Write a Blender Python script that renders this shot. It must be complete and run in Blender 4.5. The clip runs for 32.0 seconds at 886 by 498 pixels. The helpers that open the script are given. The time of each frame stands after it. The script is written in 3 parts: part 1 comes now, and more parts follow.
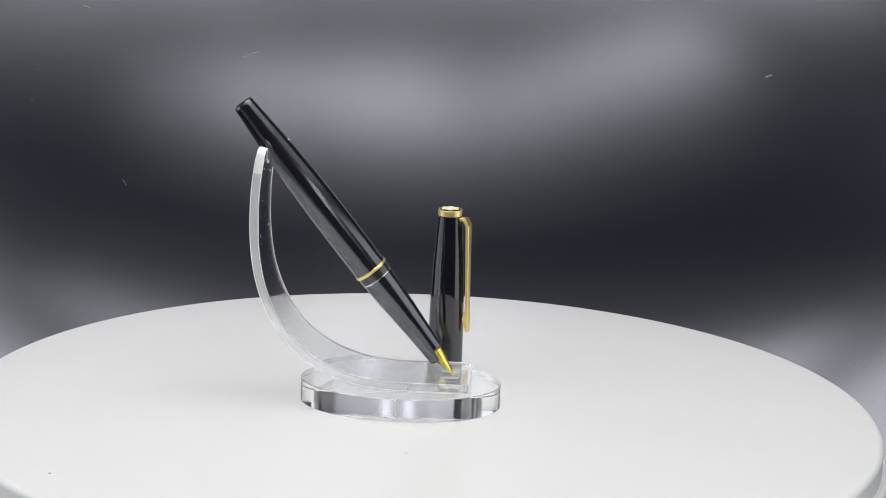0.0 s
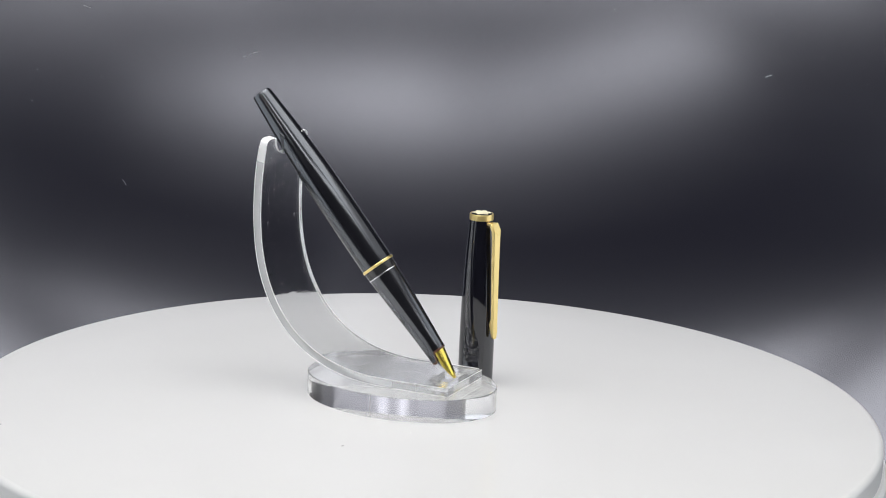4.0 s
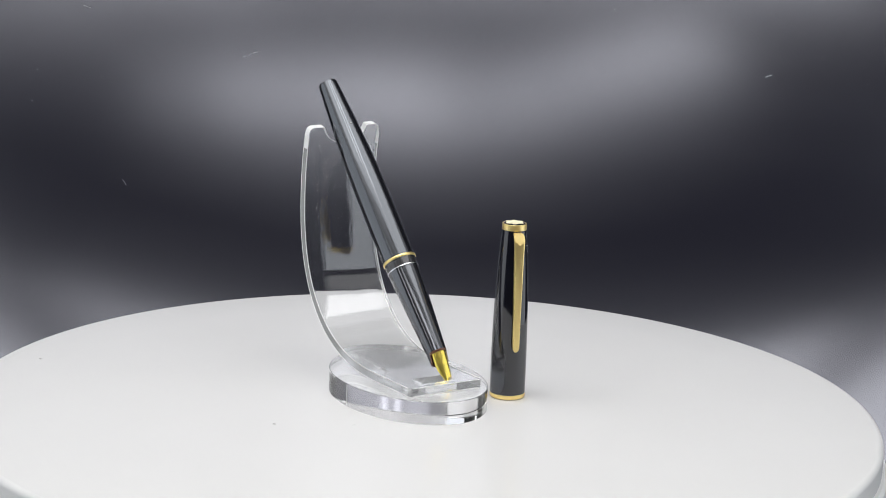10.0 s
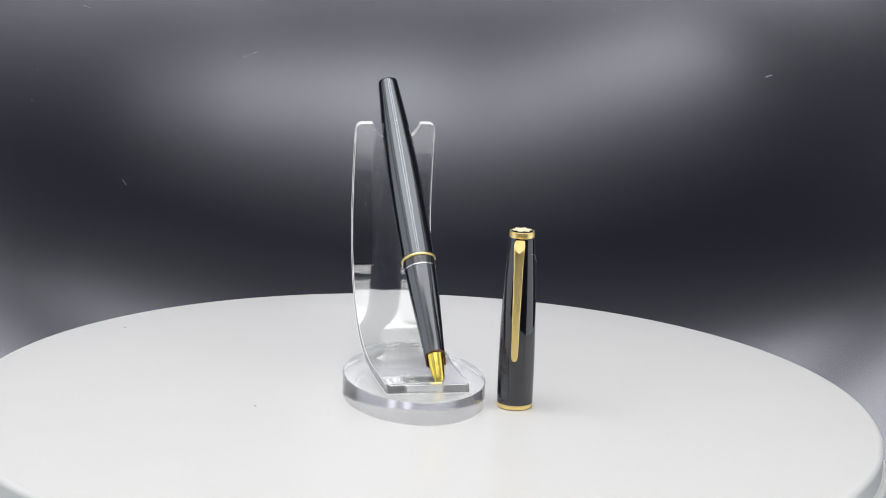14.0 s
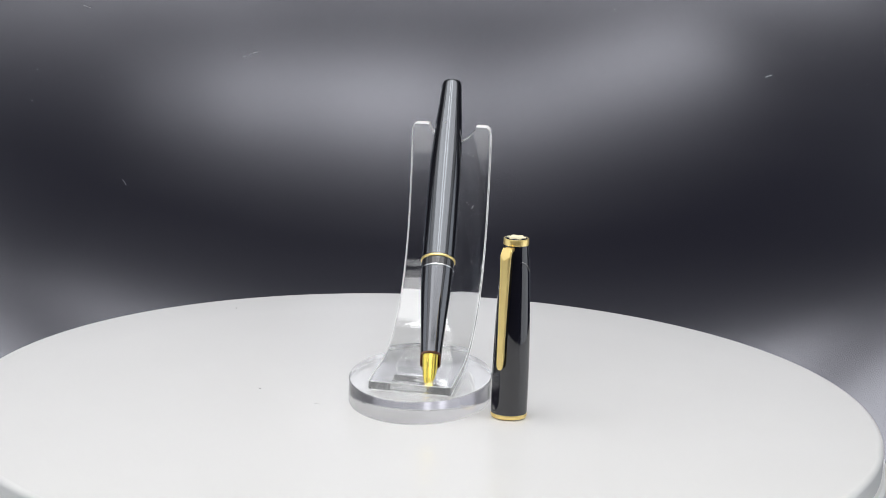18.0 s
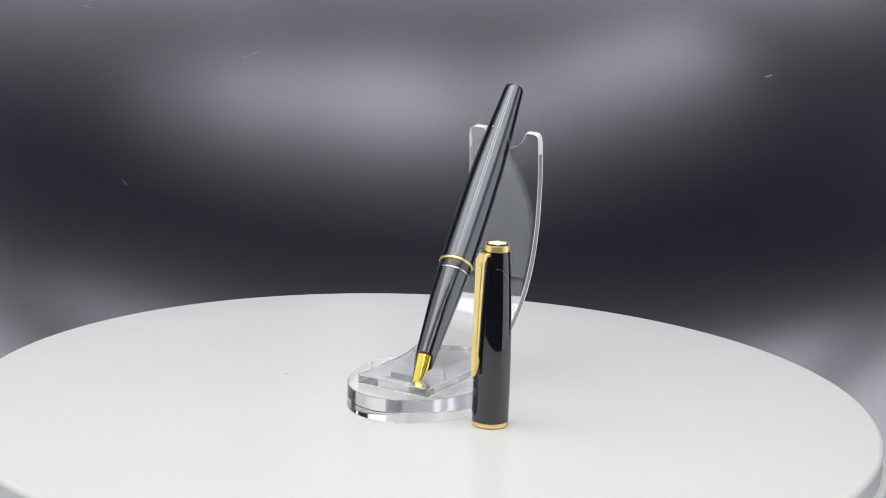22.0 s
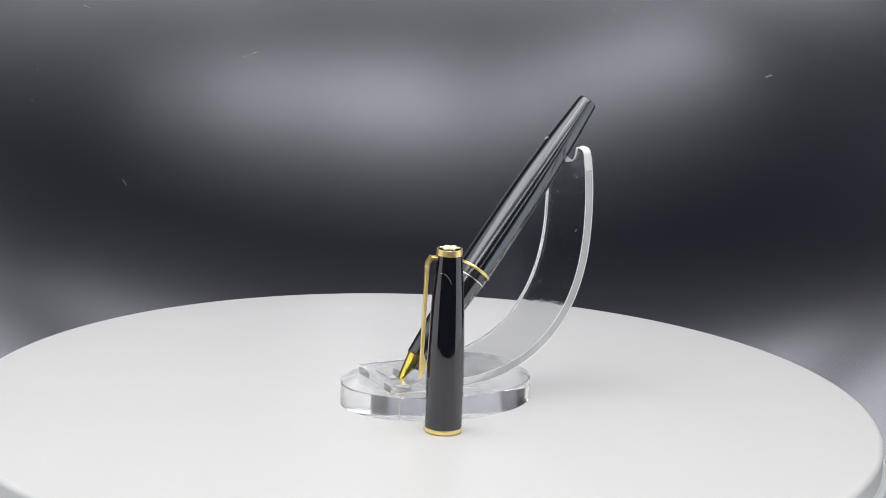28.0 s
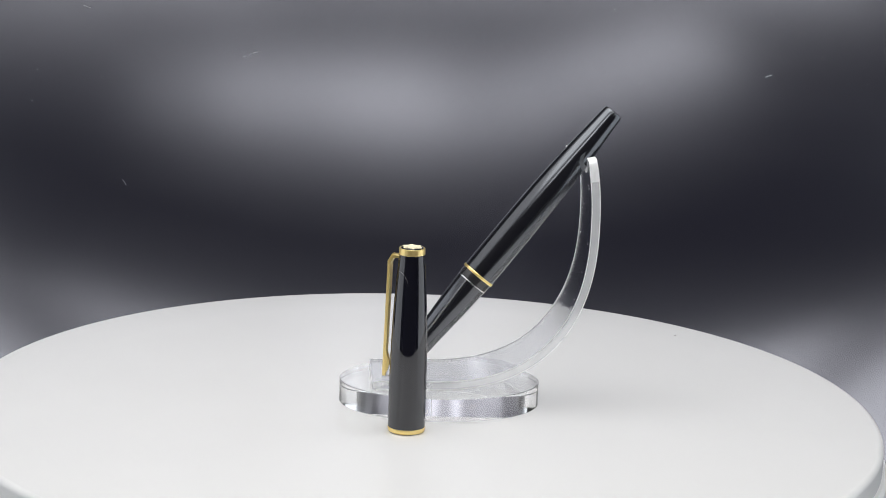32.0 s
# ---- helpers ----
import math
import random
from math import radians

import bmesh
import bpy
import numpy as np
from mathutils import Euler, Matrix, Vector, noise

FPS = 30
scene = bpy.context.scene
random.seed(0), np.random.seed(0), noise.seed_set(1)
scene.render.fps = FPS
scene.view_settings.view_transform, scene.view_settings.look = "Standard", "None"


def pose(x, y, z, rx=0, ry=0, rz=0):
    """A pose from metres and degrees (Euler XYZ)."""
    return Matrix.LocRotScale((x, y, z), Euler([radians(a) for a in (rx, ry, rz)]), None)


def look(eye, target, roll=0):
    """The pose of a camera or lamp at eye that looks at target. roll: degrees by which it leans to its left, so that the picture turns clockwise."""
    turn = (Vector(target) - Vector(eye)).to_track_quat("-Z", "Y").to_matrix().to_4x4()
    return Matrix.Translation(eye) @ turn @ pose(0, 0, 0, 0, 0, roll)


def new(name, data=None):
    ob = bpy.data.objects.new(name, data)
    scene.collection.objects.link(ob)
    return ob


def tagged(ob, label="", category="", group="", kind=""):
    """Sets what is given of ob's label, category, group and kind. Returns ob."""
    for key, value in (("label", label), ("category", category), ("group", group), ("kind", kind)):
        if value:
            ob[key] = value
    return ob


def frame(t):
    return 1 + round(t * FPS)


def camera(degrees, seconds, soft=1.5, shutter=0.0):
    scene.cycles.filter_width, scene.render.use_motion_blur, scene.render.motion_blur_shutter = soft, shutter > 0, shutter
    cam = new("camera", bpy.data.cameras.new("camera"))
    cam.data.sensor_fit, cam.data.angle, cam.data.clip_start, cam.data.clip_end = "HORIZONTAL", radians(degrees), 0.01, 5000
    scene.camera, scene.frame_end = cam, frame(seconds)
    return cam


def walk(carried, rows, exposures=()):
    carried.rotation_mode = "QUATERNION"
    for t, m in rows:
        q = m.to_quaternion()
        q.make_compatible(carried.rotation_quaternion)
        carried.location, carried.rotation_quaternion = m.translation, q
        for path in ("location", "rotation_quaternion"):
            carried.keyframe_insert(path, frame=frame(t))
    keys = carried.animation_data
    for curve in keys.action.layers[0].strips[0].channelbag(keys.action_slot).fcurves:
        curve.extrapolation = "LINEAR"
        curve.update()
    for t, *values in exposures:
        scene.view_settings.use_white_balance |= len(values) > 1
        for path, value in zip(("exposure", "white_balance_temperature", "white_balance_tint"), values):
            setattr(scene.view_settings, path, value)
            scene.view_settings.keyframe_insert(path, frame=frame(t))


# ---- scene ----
# ---- camera ----
cam = camera(22.9084, 32.0, soft=1.0)
EYE = (0.0, -0.72197, 0.21692)
VIEW = look(EYE, (0.008238 + EYE[0], 0.975559 + EYE[1], -0.219582 + EYE[2]), 2.1276)
walk(cam, [(0.0, VIEW), (32.0, VIEW)], exposures=[(0.0, 0.0), (32.0, 0.0)])

# the turntable's steady turn, degrees a second, zero at 16 s
TURN = -5.3808

# ---- world and lights ----
world = bpy.data.worlds.new("world")
scene.world = world
world.use_nodes = True
world.node_tree.nodes["Background"].inputs[0].default_value = (0.55, 0.6, 0.7, 1)
world.node_tree.nodes["Background"].inputs[1].default_value = 0.02


def area_lamp(name, x, y, z, sx, sy, watts, colour, rx=0, ry=0, rz=0):
    data = bpy.data.lights.new(name, "AREA")
    data.shape, data.size, data.size_y, data.energy, data.color = "RECTANGLE", sx, sy, watts, colour
    ob = new(name, data)
    ob.matrix_world = pose(x, y, z, rx, ry, rz)
    return ob


PANEL_Z, HUNG_Z = 0.45, 0.40
WIDE = (-0.650, 0.408, -0.429, 0.158)     # the broad lamp overhead: x and y from, to
MAIN = (-0.594, -0.138, -0.536, 0.227)     # its brighter part
TRAY = (-0.654, 0.570, -0.540, 0.232)     # its housing
# the hung lamps are added, fitted to the bright patch the sheet mirrors
FRONT_TRAY = (-0.0825, -0.5035, 0.375, 0.167, 1.7)   # the smaller lamp before it: middle x and y, length, width, turn
FRONT = (-0.1015, -0.4891, 0.3277, 0.1278, 1.7)      # its lit face,
FRONT_MAIN = (-0.0818, -0.4987, 0.2266, 0.1313, 1.7)  # the brighter part of that
FRONT_CORE = (0.0098, -0.5167, 0.1802, 0.1325, 1.7)  # and its brightest end
OBLIQUE = (0.1474, -0.4230, 0.2444, 0.1154, 39.4)    # an added neighbour, hung askew
WARM = (0.993, 0.99, 0.996)
COOL = (0.93, 0.98, 1.04)


def lamp_face(name, rect, radiance, drop=0.0):
    x0, x1, y0, y1 = rect
    sx, sy = x1 - x0, y1 - y0
    return area_lamp(name, (x0 + x1) / 2, (y0 + y1) / 2, PANEL_Z - drop, sx, sy, radiance * math.pi * sx * sy, WARM)


lamp_face("wide_light", WIDE, 0.44)
lamp_face("main_light", MAIN, 0.52, 0.003)
lamp_face("end_light", (0.405, 0.565, -0.352, 0.15), 0.6, 0.009)
for hung, radiance, drop in ((FRONT, 1.26, 0.0), (FRONT_MAIN, 1.69, 0.003), (FRONT_CORE, 1.10, 0.006), (OBLIQUE, 2.85, 0.0)):
    hx, hy, hl, hw, turn = hung
    area_lamp("front_light", hx, hy, HUNG_Z - drop, hl, hw, radiance * math.pi * hl * hw, WARM, 0, 0, turn)
lamp_face("core_light", (-0.34, 0.36, -0.320, 0.08), 2.0, 0.005)
for sx in (-0.055, 0.040):
    lamp_face("strip_light", (sx - 0.018, sx + 0.018, -0.218, 0.14), 4.2, 0.007)
# two upright lamps beside the camera, turned to the table
SIDE_X, SIDE_Y, SIDE_Z, SIDE_L, SIDE_H, SIDE_TURN, SIDE_ROLL = 0.611, -0.68, 0.42, 0.703, 0.084, 11.7, 23.2
for sgn in (-1, 1):
    area_lamp("side_light", sgn * SIDE_X, SIDE_Y, SIDE_Z, SIDE_L, SIDE_H, (3.35 - 0.50 * sgn) * math.pi * SIDE_L * SIDE_H, WARM, 90, -sgn * SIDE_ROLL, sgn * (90 - SIDE_TURN))
# two added glowing panels stand in for bright surroundings on either side of the turntable: distance, y and z from, to,
# radiance of the west and the east one
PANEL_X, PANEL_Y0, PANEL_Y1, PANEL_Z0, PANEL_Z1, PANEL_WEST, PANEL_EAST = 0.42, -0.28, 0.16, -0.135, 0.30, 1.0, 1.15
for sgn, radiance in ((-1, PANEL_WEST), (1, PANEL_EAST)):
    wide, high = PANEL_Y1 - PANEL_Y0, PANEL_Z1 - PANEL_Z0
    area_lamp("side_fill_light", sgn * PANEL_X, (PANEL_Y0 + PANEL_Y1) / 2, (PANEL_Z0 + PANEL_Z1) / 2, wide, high, radiance * math.pi * wide * high, COOL, 90, 0, sgn * 90)


# ---- materials ----
def nodes_of(name):
    m = bpy.data.materials.new(name)
    m.use_nodes = True
    return m, m.node_tree, m.node_tree.nodes["Principled BSDF"]


def setv(bsdf, **kw):
    for k, v in kw.items():
        bsdf.inputs[k.replace("_", " ")].default_value = v


def rgb(c):
    return (c[0], c[1], c[2], 1.0)


def material(name, colour, rough, metal=0.0, ior=1.5, vary=0.12, scale=60.0, bump=0.0, bump_scale=400.0,
             rough_vary=0.06, stretch=(1, 1, 1), coat=0.0, trans=0.0, dist=0.0002):
    """Colour, gloss and fine relief with noise at two scales."""
    m, nt, b = nodes_of(name)
    setv(b, Metallic=metal, IOR=ior, Coat_Weight=coat, Transmission_Weight=trans)
    co = nt.nodes.new("ShaderNodeTexCoord")
    mp = nt.nodes.new("ShaderNodeMapping")
    mp.inputs["Scale"].default_value = stretch
    nt.links.new(co.outputs["Object"], mp.inputs["Vector"])
    n1 = nt.nodes.new("ShaderNodeTexNoise")
    n1.inputs["Scale"].default_value, n1.inputs["Detail"].default_value = scale, 6.0
    nt.links.new(mp.outputs["Vector"], n1.inputs["Vector"])
    n2 = nt.nodes.new("ShaderNodeTexNoise")
    n2.inputs["Scale"].default_value, n2.inputs["Detail"].default_value = bump_scale, 3.0
    nt.links.new(mp.outputs["Vector"], n2.inputs["Vector"])
    mix = nt.nodes.new("ShaderNodeMix")
    mix.data_type = "RGBA"
    mix.inputs[6].default_value = rgb([c * (1 - vary) for c in colour])
    mix.inputs[7].default_value = rgb([min(1.0, c * (1 + vary)) for c in colour])
    nt.links.new(n1.outputs["Fac"], mix.inputs["Factor"])
    nt.links.new(mix.outputs[2], b.inputs["Base Color"])
    mr = nt.nodes.new("ShaderNodeMapRange")
    mr.inputs["To Min"].default_value = max(0.0, rough - rough_vary)
    mr.inputs["To Max"].default_value = min(1.0, rough + rough_vary)
    nt.links.new(n1.outputs["Fac"], mr.inputs["Value"])
    nt.links.new(mr.outputs["Result"], b.inputs["Roughness"])
    if bump > 0:
        bp = nt.nodes.new("ShaderNodeBump")
        bp.inputs["Strength"].default_value, bp.inputs["Distance"].default_value = bump, dist
        nt.links.new(n2.outputs["Fac"], bp.inputs["Height"])
        nt.links.new(bp.outputs["Normal"], b.inputs["Normal"])
    return m


M_SHEET = material("black_satin_sheet", (0.0072, 0.0068, 0.0175), 0.162, ior=2.6, vary=0.2, scale=14.0, bump=0.0,
                   bump_scale=60.0, rough_vary=0.025, stretch=(0.10, 1, 1.0))
M_SHEET.node_tree.nodes["Principled BSDF"].inputs["Specular Tint"].default_value = (0.90, 0.912, 1.0, 1.0)
M_DISC = material("white_acrylic", (0.745, 0.741, 0.730), 0.24, ior=1.45, vary=0.015, scale=14.0, bump=0.02, bump_scale=900.0)
M_RESIN = material("black_resin", (0.010, 0.010, 0.013), 0.14, ior=2.15, vary=0.2, scale=300.0, rough_vary=0.03)
M_RESIN.node_tree.nodes["Principled BSDF"].inputs["Specular Tint"].default_value = (0.88, 0.93, 1.0, 1.0)
M_CAP = material("black_cap_resin", (0.008, 0.008, 0.013), 0.04, ior=1.78, vary=0.2, scale=300.0, rough_vary=0.03)
M_GRIP = material("black_grip_resin", (0.012, 0.012, 0.015), 0.13, ior=2.2, vary=0.2, scale=300.0, rough_vary=0.03)
M_GRIP.node_tree.nodes["Principled BSDF"].inputs["Specular Tint"].default_value = (0.90, 0.93, 1.0, 1.0)
M_GOLD = material("gold_plate", (1.0, 0.76, 0.32), 0.38, metal=1.0, vary=0.05, scale=500.0, rough_vary=0.02)
M_NIB = material("gold_nib", (1.0, 0.77, 0.16), 0.25, metal=1.0, vary=0.05, scale=600.0, rough_vary=0.05)
M_STEEL = material("polished_steel", (0.75, 0.75, 0.77), 0.18, metal=1.0, vary=0.05, scale=500.0)
M_SMOKE = material("smoky_ink_window", (0.03, 0.03, 0.032), 0.10, ior=1.7, vary=0.25, scale=500.0)
M_EMBLEM = material("ivory_emblem", (0.85, 0.78, 0.55), 0.7, vary=0.03, scale=500.0)
M_ACRYL = material("clear_acrylic", (0.945, 0.948, 0.948), 0.015, ior=1.49, vary=0.01, scale=90.0, trans=1.0, rough_vary=0.005)
M_SIDE = material("polished_acrylic_rim", (0.96, 0.955, 0.965), 0.02, ior=1.49, vary=0.01, scale=200.0, trans=1.0, rough_vary=0.005)
M_STRIP = material("bent_acrylic", (0.975, 0.98, 0.98), 0.03, ior=1.75, vary=0.01, scale=60.0, trans=1.0, rough_vary=0.02,
                   bump=0.18, bump_scale=110.0, stretch=(0.5, 1.6, 1.6))
# its diffuse white share stands in for light the clear edge carries
M_EDGE = material("whitened_polished_edge", (0.96, 0.965, 0.97), 0.13, ior=1.49, vary=0.01, scale=200.0, trans=0.66, rough_vary=0.03)
M_FOOT = material("cut_acrylic_edge", (0.95, 0.955, 0.96), 0.06, ior=1.49, vary=0.01, scale=200.0, trans=0.75, rough_vary=0.02)
# white put into the colour for lamp light caught by tip and edges
M_GLINT = material("whitened_lit_edge", (0.95, 0.95, 0.95), 0.4, ior=1.49, vary=0.02, scale=500.0, trans=0.15)
M_BROWN = material("brown_grip_rim", (0.11, 0.045, 0.024), 0.2, ior=1.6, vary=0.2, scale=500.0)
M_DUST = material("grey_dust", (0.42, 0.41, 0.40), 0.8, vary=0.2, scale=900.0)
M_LINT = material("pale_lint", (0.72, 0.72, 0.71), 0.7, vary=0.2, scale=900.0)
M_FLUFF = material("grey_fluff", (0.45, 0.45, 0.46), 0.8, vary=0.2, scale=900.0)
M_WALL = material("grey_room_paint", (0.35, 0.35, 0.36), 0.85, vary=0.08, scale=3.0)
M_HOUSING = material("black_lamp_housing", (0.03, 0.03, 0.03), 0.5, vary=0.15, scale=30.0)
M_DESK = material("dark_desk_top", (0.05, 0.048, 0.046), 0.5, vary=0.2, scale=12.0)
M_PALE = material("pale_desk_top", (0.72, 0.73, 0.75), 0.5, vary=0.08, scale=12.0)
M_WHITE = material("white_plastic", (0.75, 0.75, 0.74), 0.35, vary=0.03, scale=80.0)


# ---- mesh helpers ----
def part(name, bm, mat, parent=None, label="", smooth=True, sharp=35.0):
    """Links a bmesh as one mesh object under a thing or a part."""
    bmesh.ops.recalc_face_normals(bm, faces=bm.faces)
    for f in bm.faces:
        f.smooth = smooth
    if smooth:
        for e in bm.edges:
            if len(e.link_faces) == 2 and e.calc_face_angle(0.0) > radians(sharp):
                e.smooth = False
    me = bpy.data.meshes.new(name)
    bm.to_mesh(me)
    bm.free()
    for m in (mat if isinstance(mat, (list, tuple)) else [mat]):
        me.materials.append(m)
    ob = new(name, me)
    if parent:
        ob.parent = parent
    if label:
        tagged(ob, label)
    return ob


def lathe(profile, seg=64, bm=None):
    """A body of revolution about z from (radius, height) pairs; a radius of nought closes it."""
    bm = bm or bmesh.new()
    rings = []
    for r, z in profile:
        if r <= 1e-7:
            rings.append([bm.verts.new((0, 0, z))])
        else:
            rings.append([bm.verts.new((r * math.cos(2 * math.pi * k / seg), r * math.sin(2 * math.pi * k / seg), z)) for k in range(seg)])
    for a, b in zip(rings, rings[1:]):
        for k in range(seg):
            k2 = (k + 1) % seg
            vs = [a[k % len(a)], a[k2 % len(a)], b[k2 % len(b)], b[k % len(b)]]
            vs = list(dict.fromkeys(vs))
            if len(vs) > 2:
                bm.faces.new(vs)
    return bm


def smooth_profile(points, n=6):
    """Rounds a chain of (radius, height) pairs with a Catmull-Rom spline."""
    out = []
    p = [points[0]] + list(points) + [points[-1]]
    for i in range(1, len(p) - 2):
        for k in range(n):
            t = k / n
            out.append(tuple(0.5 * (2 * b + (c - a) * t + (2 * a - 5 * b + 4 * c - d) * t * t + (3 * b - a - 3 * c + d) * t ** 3)
                             for a, b, c, d in zip(p[i - 1], p[i], p[i + 1], p[i + 2])))
    return out + [tuple(points[-1])]


def box(bm, x0, x1, y0, y1, z0, z1, bevel=0.0):
    vs = [bm.verts.new((x, y, z)) for x in (x0, x1) for y in (y0, y1) for z in (z0, z1)]
    fs = [bm.faces.new([vs[i] for i in q]) for q in ((0, 1, 3, 2), (4, 6, 7, 5), (0, 4, 5, 1), (2, 3, 7, 6), (0, 2, 6, 4), (1, 5, 7, 3))]
    if bevel:
        bmesh.ops.bevel(bm, geom=list({e for f in fs for e in f.edges}), offset=bevel, segments=3, profile=0.5, affect="EDGES")
    return bm


def tube(points, radius, seg=6):
    """A thin round thread along points."""
    bm = bmesh.new()
    rings = []
    for i, p in enumerate(points):
        d = (Vector(points[min(i + 1, len(points) - 1)]) - Vector(points[max(i - 1, 0)])).normalized()
        s = d.cross(Vector((0.83, 0.41, 0.37))).normalized()
        t = d.cross(s)
        rings.append([bm.verts.new(Vector(p) + radius * (math.cos(a) * s + math.sin(a) * t)) for a in (2 * math.pi * k / seg for k in range(seg))])
    for a, b in zip(rings, rings[1:]):
        for k in range(seg):
            bm.faces.new((a[k], a[(k + 1) % seg], b[(k + 1) % seg], b[k]))
    bm.faces.new(rings[0])
    bm.faces.new(rings[-1])
    return bm


# ---- the setting ----
LEAN = radians(15.61)     # the sheet leans back above its sweep
SHEET_Y = 0.3217          # the leaning part's place at table height
SWEEP_TOP, SWEEP_K1, SWEEP_K2 = -0.0165, 1.43, 6.98   # the sweep starts here and tightens on the way down
SWEEP_WEST, SWEEP_EAST = 1.00, 0.91   # and starts higher towards the sides


def backdrop_profile():
    """(y, z) along the sheet, from the top down the leaning part and the sweep to the front edge."""
    pts = [(SHEET_Y + z * math.tan(LEAN), z) for z in (0.42, 0.3, 0.2, 0.1, 0.06)]
    y, z, s, step = SHEET_Y + SWEEP_TOP * math.tan(LEAN), SWEEP_TOP, 0.0, 0.0004
    pts.append((y, z))
    count = 0
    while LEAN + SWEEP_K1 * s + SWEEP_K2 * s * s < math.pi / 2:
        a = LEAN + SWEEP_K1 * (s + step / 2) + SWEEP_K2 * (s + step / 2) ** 2
        y, z, s, count = y - step * math.sin(a), z - step * math.cos(a), s + step, count + 1
        if count % 5 == 0:
            pts.append((y, z))
    pts.append((y, z))
    return pts + [(y + (-0.30 - y) * k / 8, z) for k in range(1, 9)]


FLOOR_Z = backdrop_profile()[-1][1]   # the sheet under the turntable


def build_backdrop():
    bm = bmesh.new()
    pts = backdrop_profile()
    rows = []
    for i, (y, z) in enumerate(pts):
        row = []
        for k in range(61):
            x = -0.60 + 0.02 * k
            up = (SWEEP_WEST if x < -0.005 else SWEEP_EAST) * min(0.26, abs(x + 0.005)) ** 2 if 5 <= i < len(pts) - 8 else 0.0
            row.append(bm.verts.new((x, y + up * math.tan(LEAN), z + up)))
        rows.append(row)
    for a, b in zip(rows, rows[1:]):
        for i in range(60):
            bm.faces.new((a[i], a[i + 1], b[i + 1], b[i]))
    ob = part("backdrop", bm, M_SHEET)
    mod = ob.modifiers.new("thickness", "SOLIDIFY")
    mod.thickness, mod.offset = 0.0015, 1.0
    return tagged(ob, "black satin plastic sheet sweeping up behind the turntable", "backdrop", kind="structure")


def build_room():
    """Plain dark walls that close the place, and the desk that carries it all."""
    def slab(name, x0, x1, y0, y1, z0, z1, mat, label):
        tagged(part(name, box(bmesh.new(), x0, x1, y0, y1, z0, z1), mat, smooth=False), label, kind="structure")
    f = -0.79
    slab("floor", -2.2, 2.2, -2.6, 1.8, f - 0.1, f, M_DESK, "dark floor of the room")
    slab("ceiling", -2.2, 2.2, -2.6, 1.8, 1.8, 1.9, M_WALL, "grey painted ceiling")
    slab("wall_north", -2.2, 2.2, 1.8, 1.9, f - 0.1, 1.9, M_WALL, "grey painted wall behind the backdrop")
    slab("wall_south", -2.2, 2.2, -2.7, -2.6, f - 0.1, 1.9, M_WALL, "grey painted wall")
    slab("wall_east", 2.2, 2.3, -2.7, 1.9, f - 0.1, 1.9, M_WALL, "grey painted wall")
    slab("wall_west", -2.3, -2.2, -2.7, 1.9, f - 0.1, 1.9, M_WALL, "grey painted wall")
    desk = tagged(new("desk"), "pale grey desk carrying the backdrop and turntable", "desk")
    desk.location = (0, 0, f)
    top = FLOOR_Z - 0.0025 - f
    part("desk_top", box(bmesh.new(), -0.95, 0.95, -1.05, 0.6, top - 0.03, top, 0.003), M_PALE, desk)
    for x in (-0.90, 0.90):
        for y in (-1.0, 0.56):
            part("leg", box(bmesh.new(), x - 0.025, x + 0.025, y - 0.025, y + 0.025, 0, top - 0.03, 0.003), M_DESK, desk)


def build_lamp(name, x, y, z, length, width, turn, label, group=""):
    """A flat lamp above the table: a shallow tray round the lit face, on two hangers."""
    lamp = tagged(new(name), label, "lamp", group)
    lamp.matrix_world = pose(x, y, z, 0, 0, turn)
    w, l = length / 2 + 0.004, width / 2 + 0.004
    part("housing", box(bmesh.new(), -w, w, -l, l, 0.006, 0.04, 0.003), M_HOUSING, lamp)
    for y in (-l, l):
        part("rim", box(bmesh.new(), -w, w, y - 0.002, y + 0.002, -0.008, 0.006), M_HOUSING, lamp, smooth=False)
    for x in (-w, w):
        part("rim", box(bmesh.new(), x - 0.002, x + 0.002, -l + 0.002, l - 0.002, -0.008, 0.006), M_HOUSING, lamp, smooth=False)
    for x in (-w + 0.03, w - 0.03):
        part("hanger", tube([(x, 0, 0.038), (x, 0, 1.8 - z)], 0.004, 10), M_HOUSING, lamp)


def build_standing_lamp(name, label, x, y, z, roll, turn, length, height, group=""):
    """An upright flat lamp: tray round the lit face, pole and round foot on the desk."""
    lamp = tagged(new(name), label, "lamp", group)
    lamp.matrix_world = pose(x, y, z, 0, roll, turn)
    w, h = length / 2 + 0.006, height / 2 + 0.006
    part("housing", box(bmesh.new(), -w, w, -0.036, -0.005, -h, h, 0.003), M_HOUSING, lamp)
    for e in (-h, h):
        part("rim", box(bmesh.new(), -w, w, -0.005, 0.006, e - 0.002, e + 0.002), M_HOUSING, lamp, smooth=False)
    for e in (-w, w):
        part("rim", box(bmesh.new(), e - 0.002, e + 0.002, -0.005, 0.006, -h + 0.002, h - 0.002), M_HOUSING, lamp, smooth=False)
    level = pose(0, 0, 0, 0, -roll, 0)
    floor = FLOOR_Z - 0.0022 - z
    pole = part("pole", tube([(0, -0.045, 0), (0, -0.045, floor + 0.012)], 0.008, 12), M_HOUSING, lamp)
    foot = part("foot", lathe([(0, floor), (0.12, floor), (0.118, floor + 0.012), (0, floor + 0.014)], 48), M_HOUSING, lamp)
    pole.matrix_basis = foot.matrix_basis = level


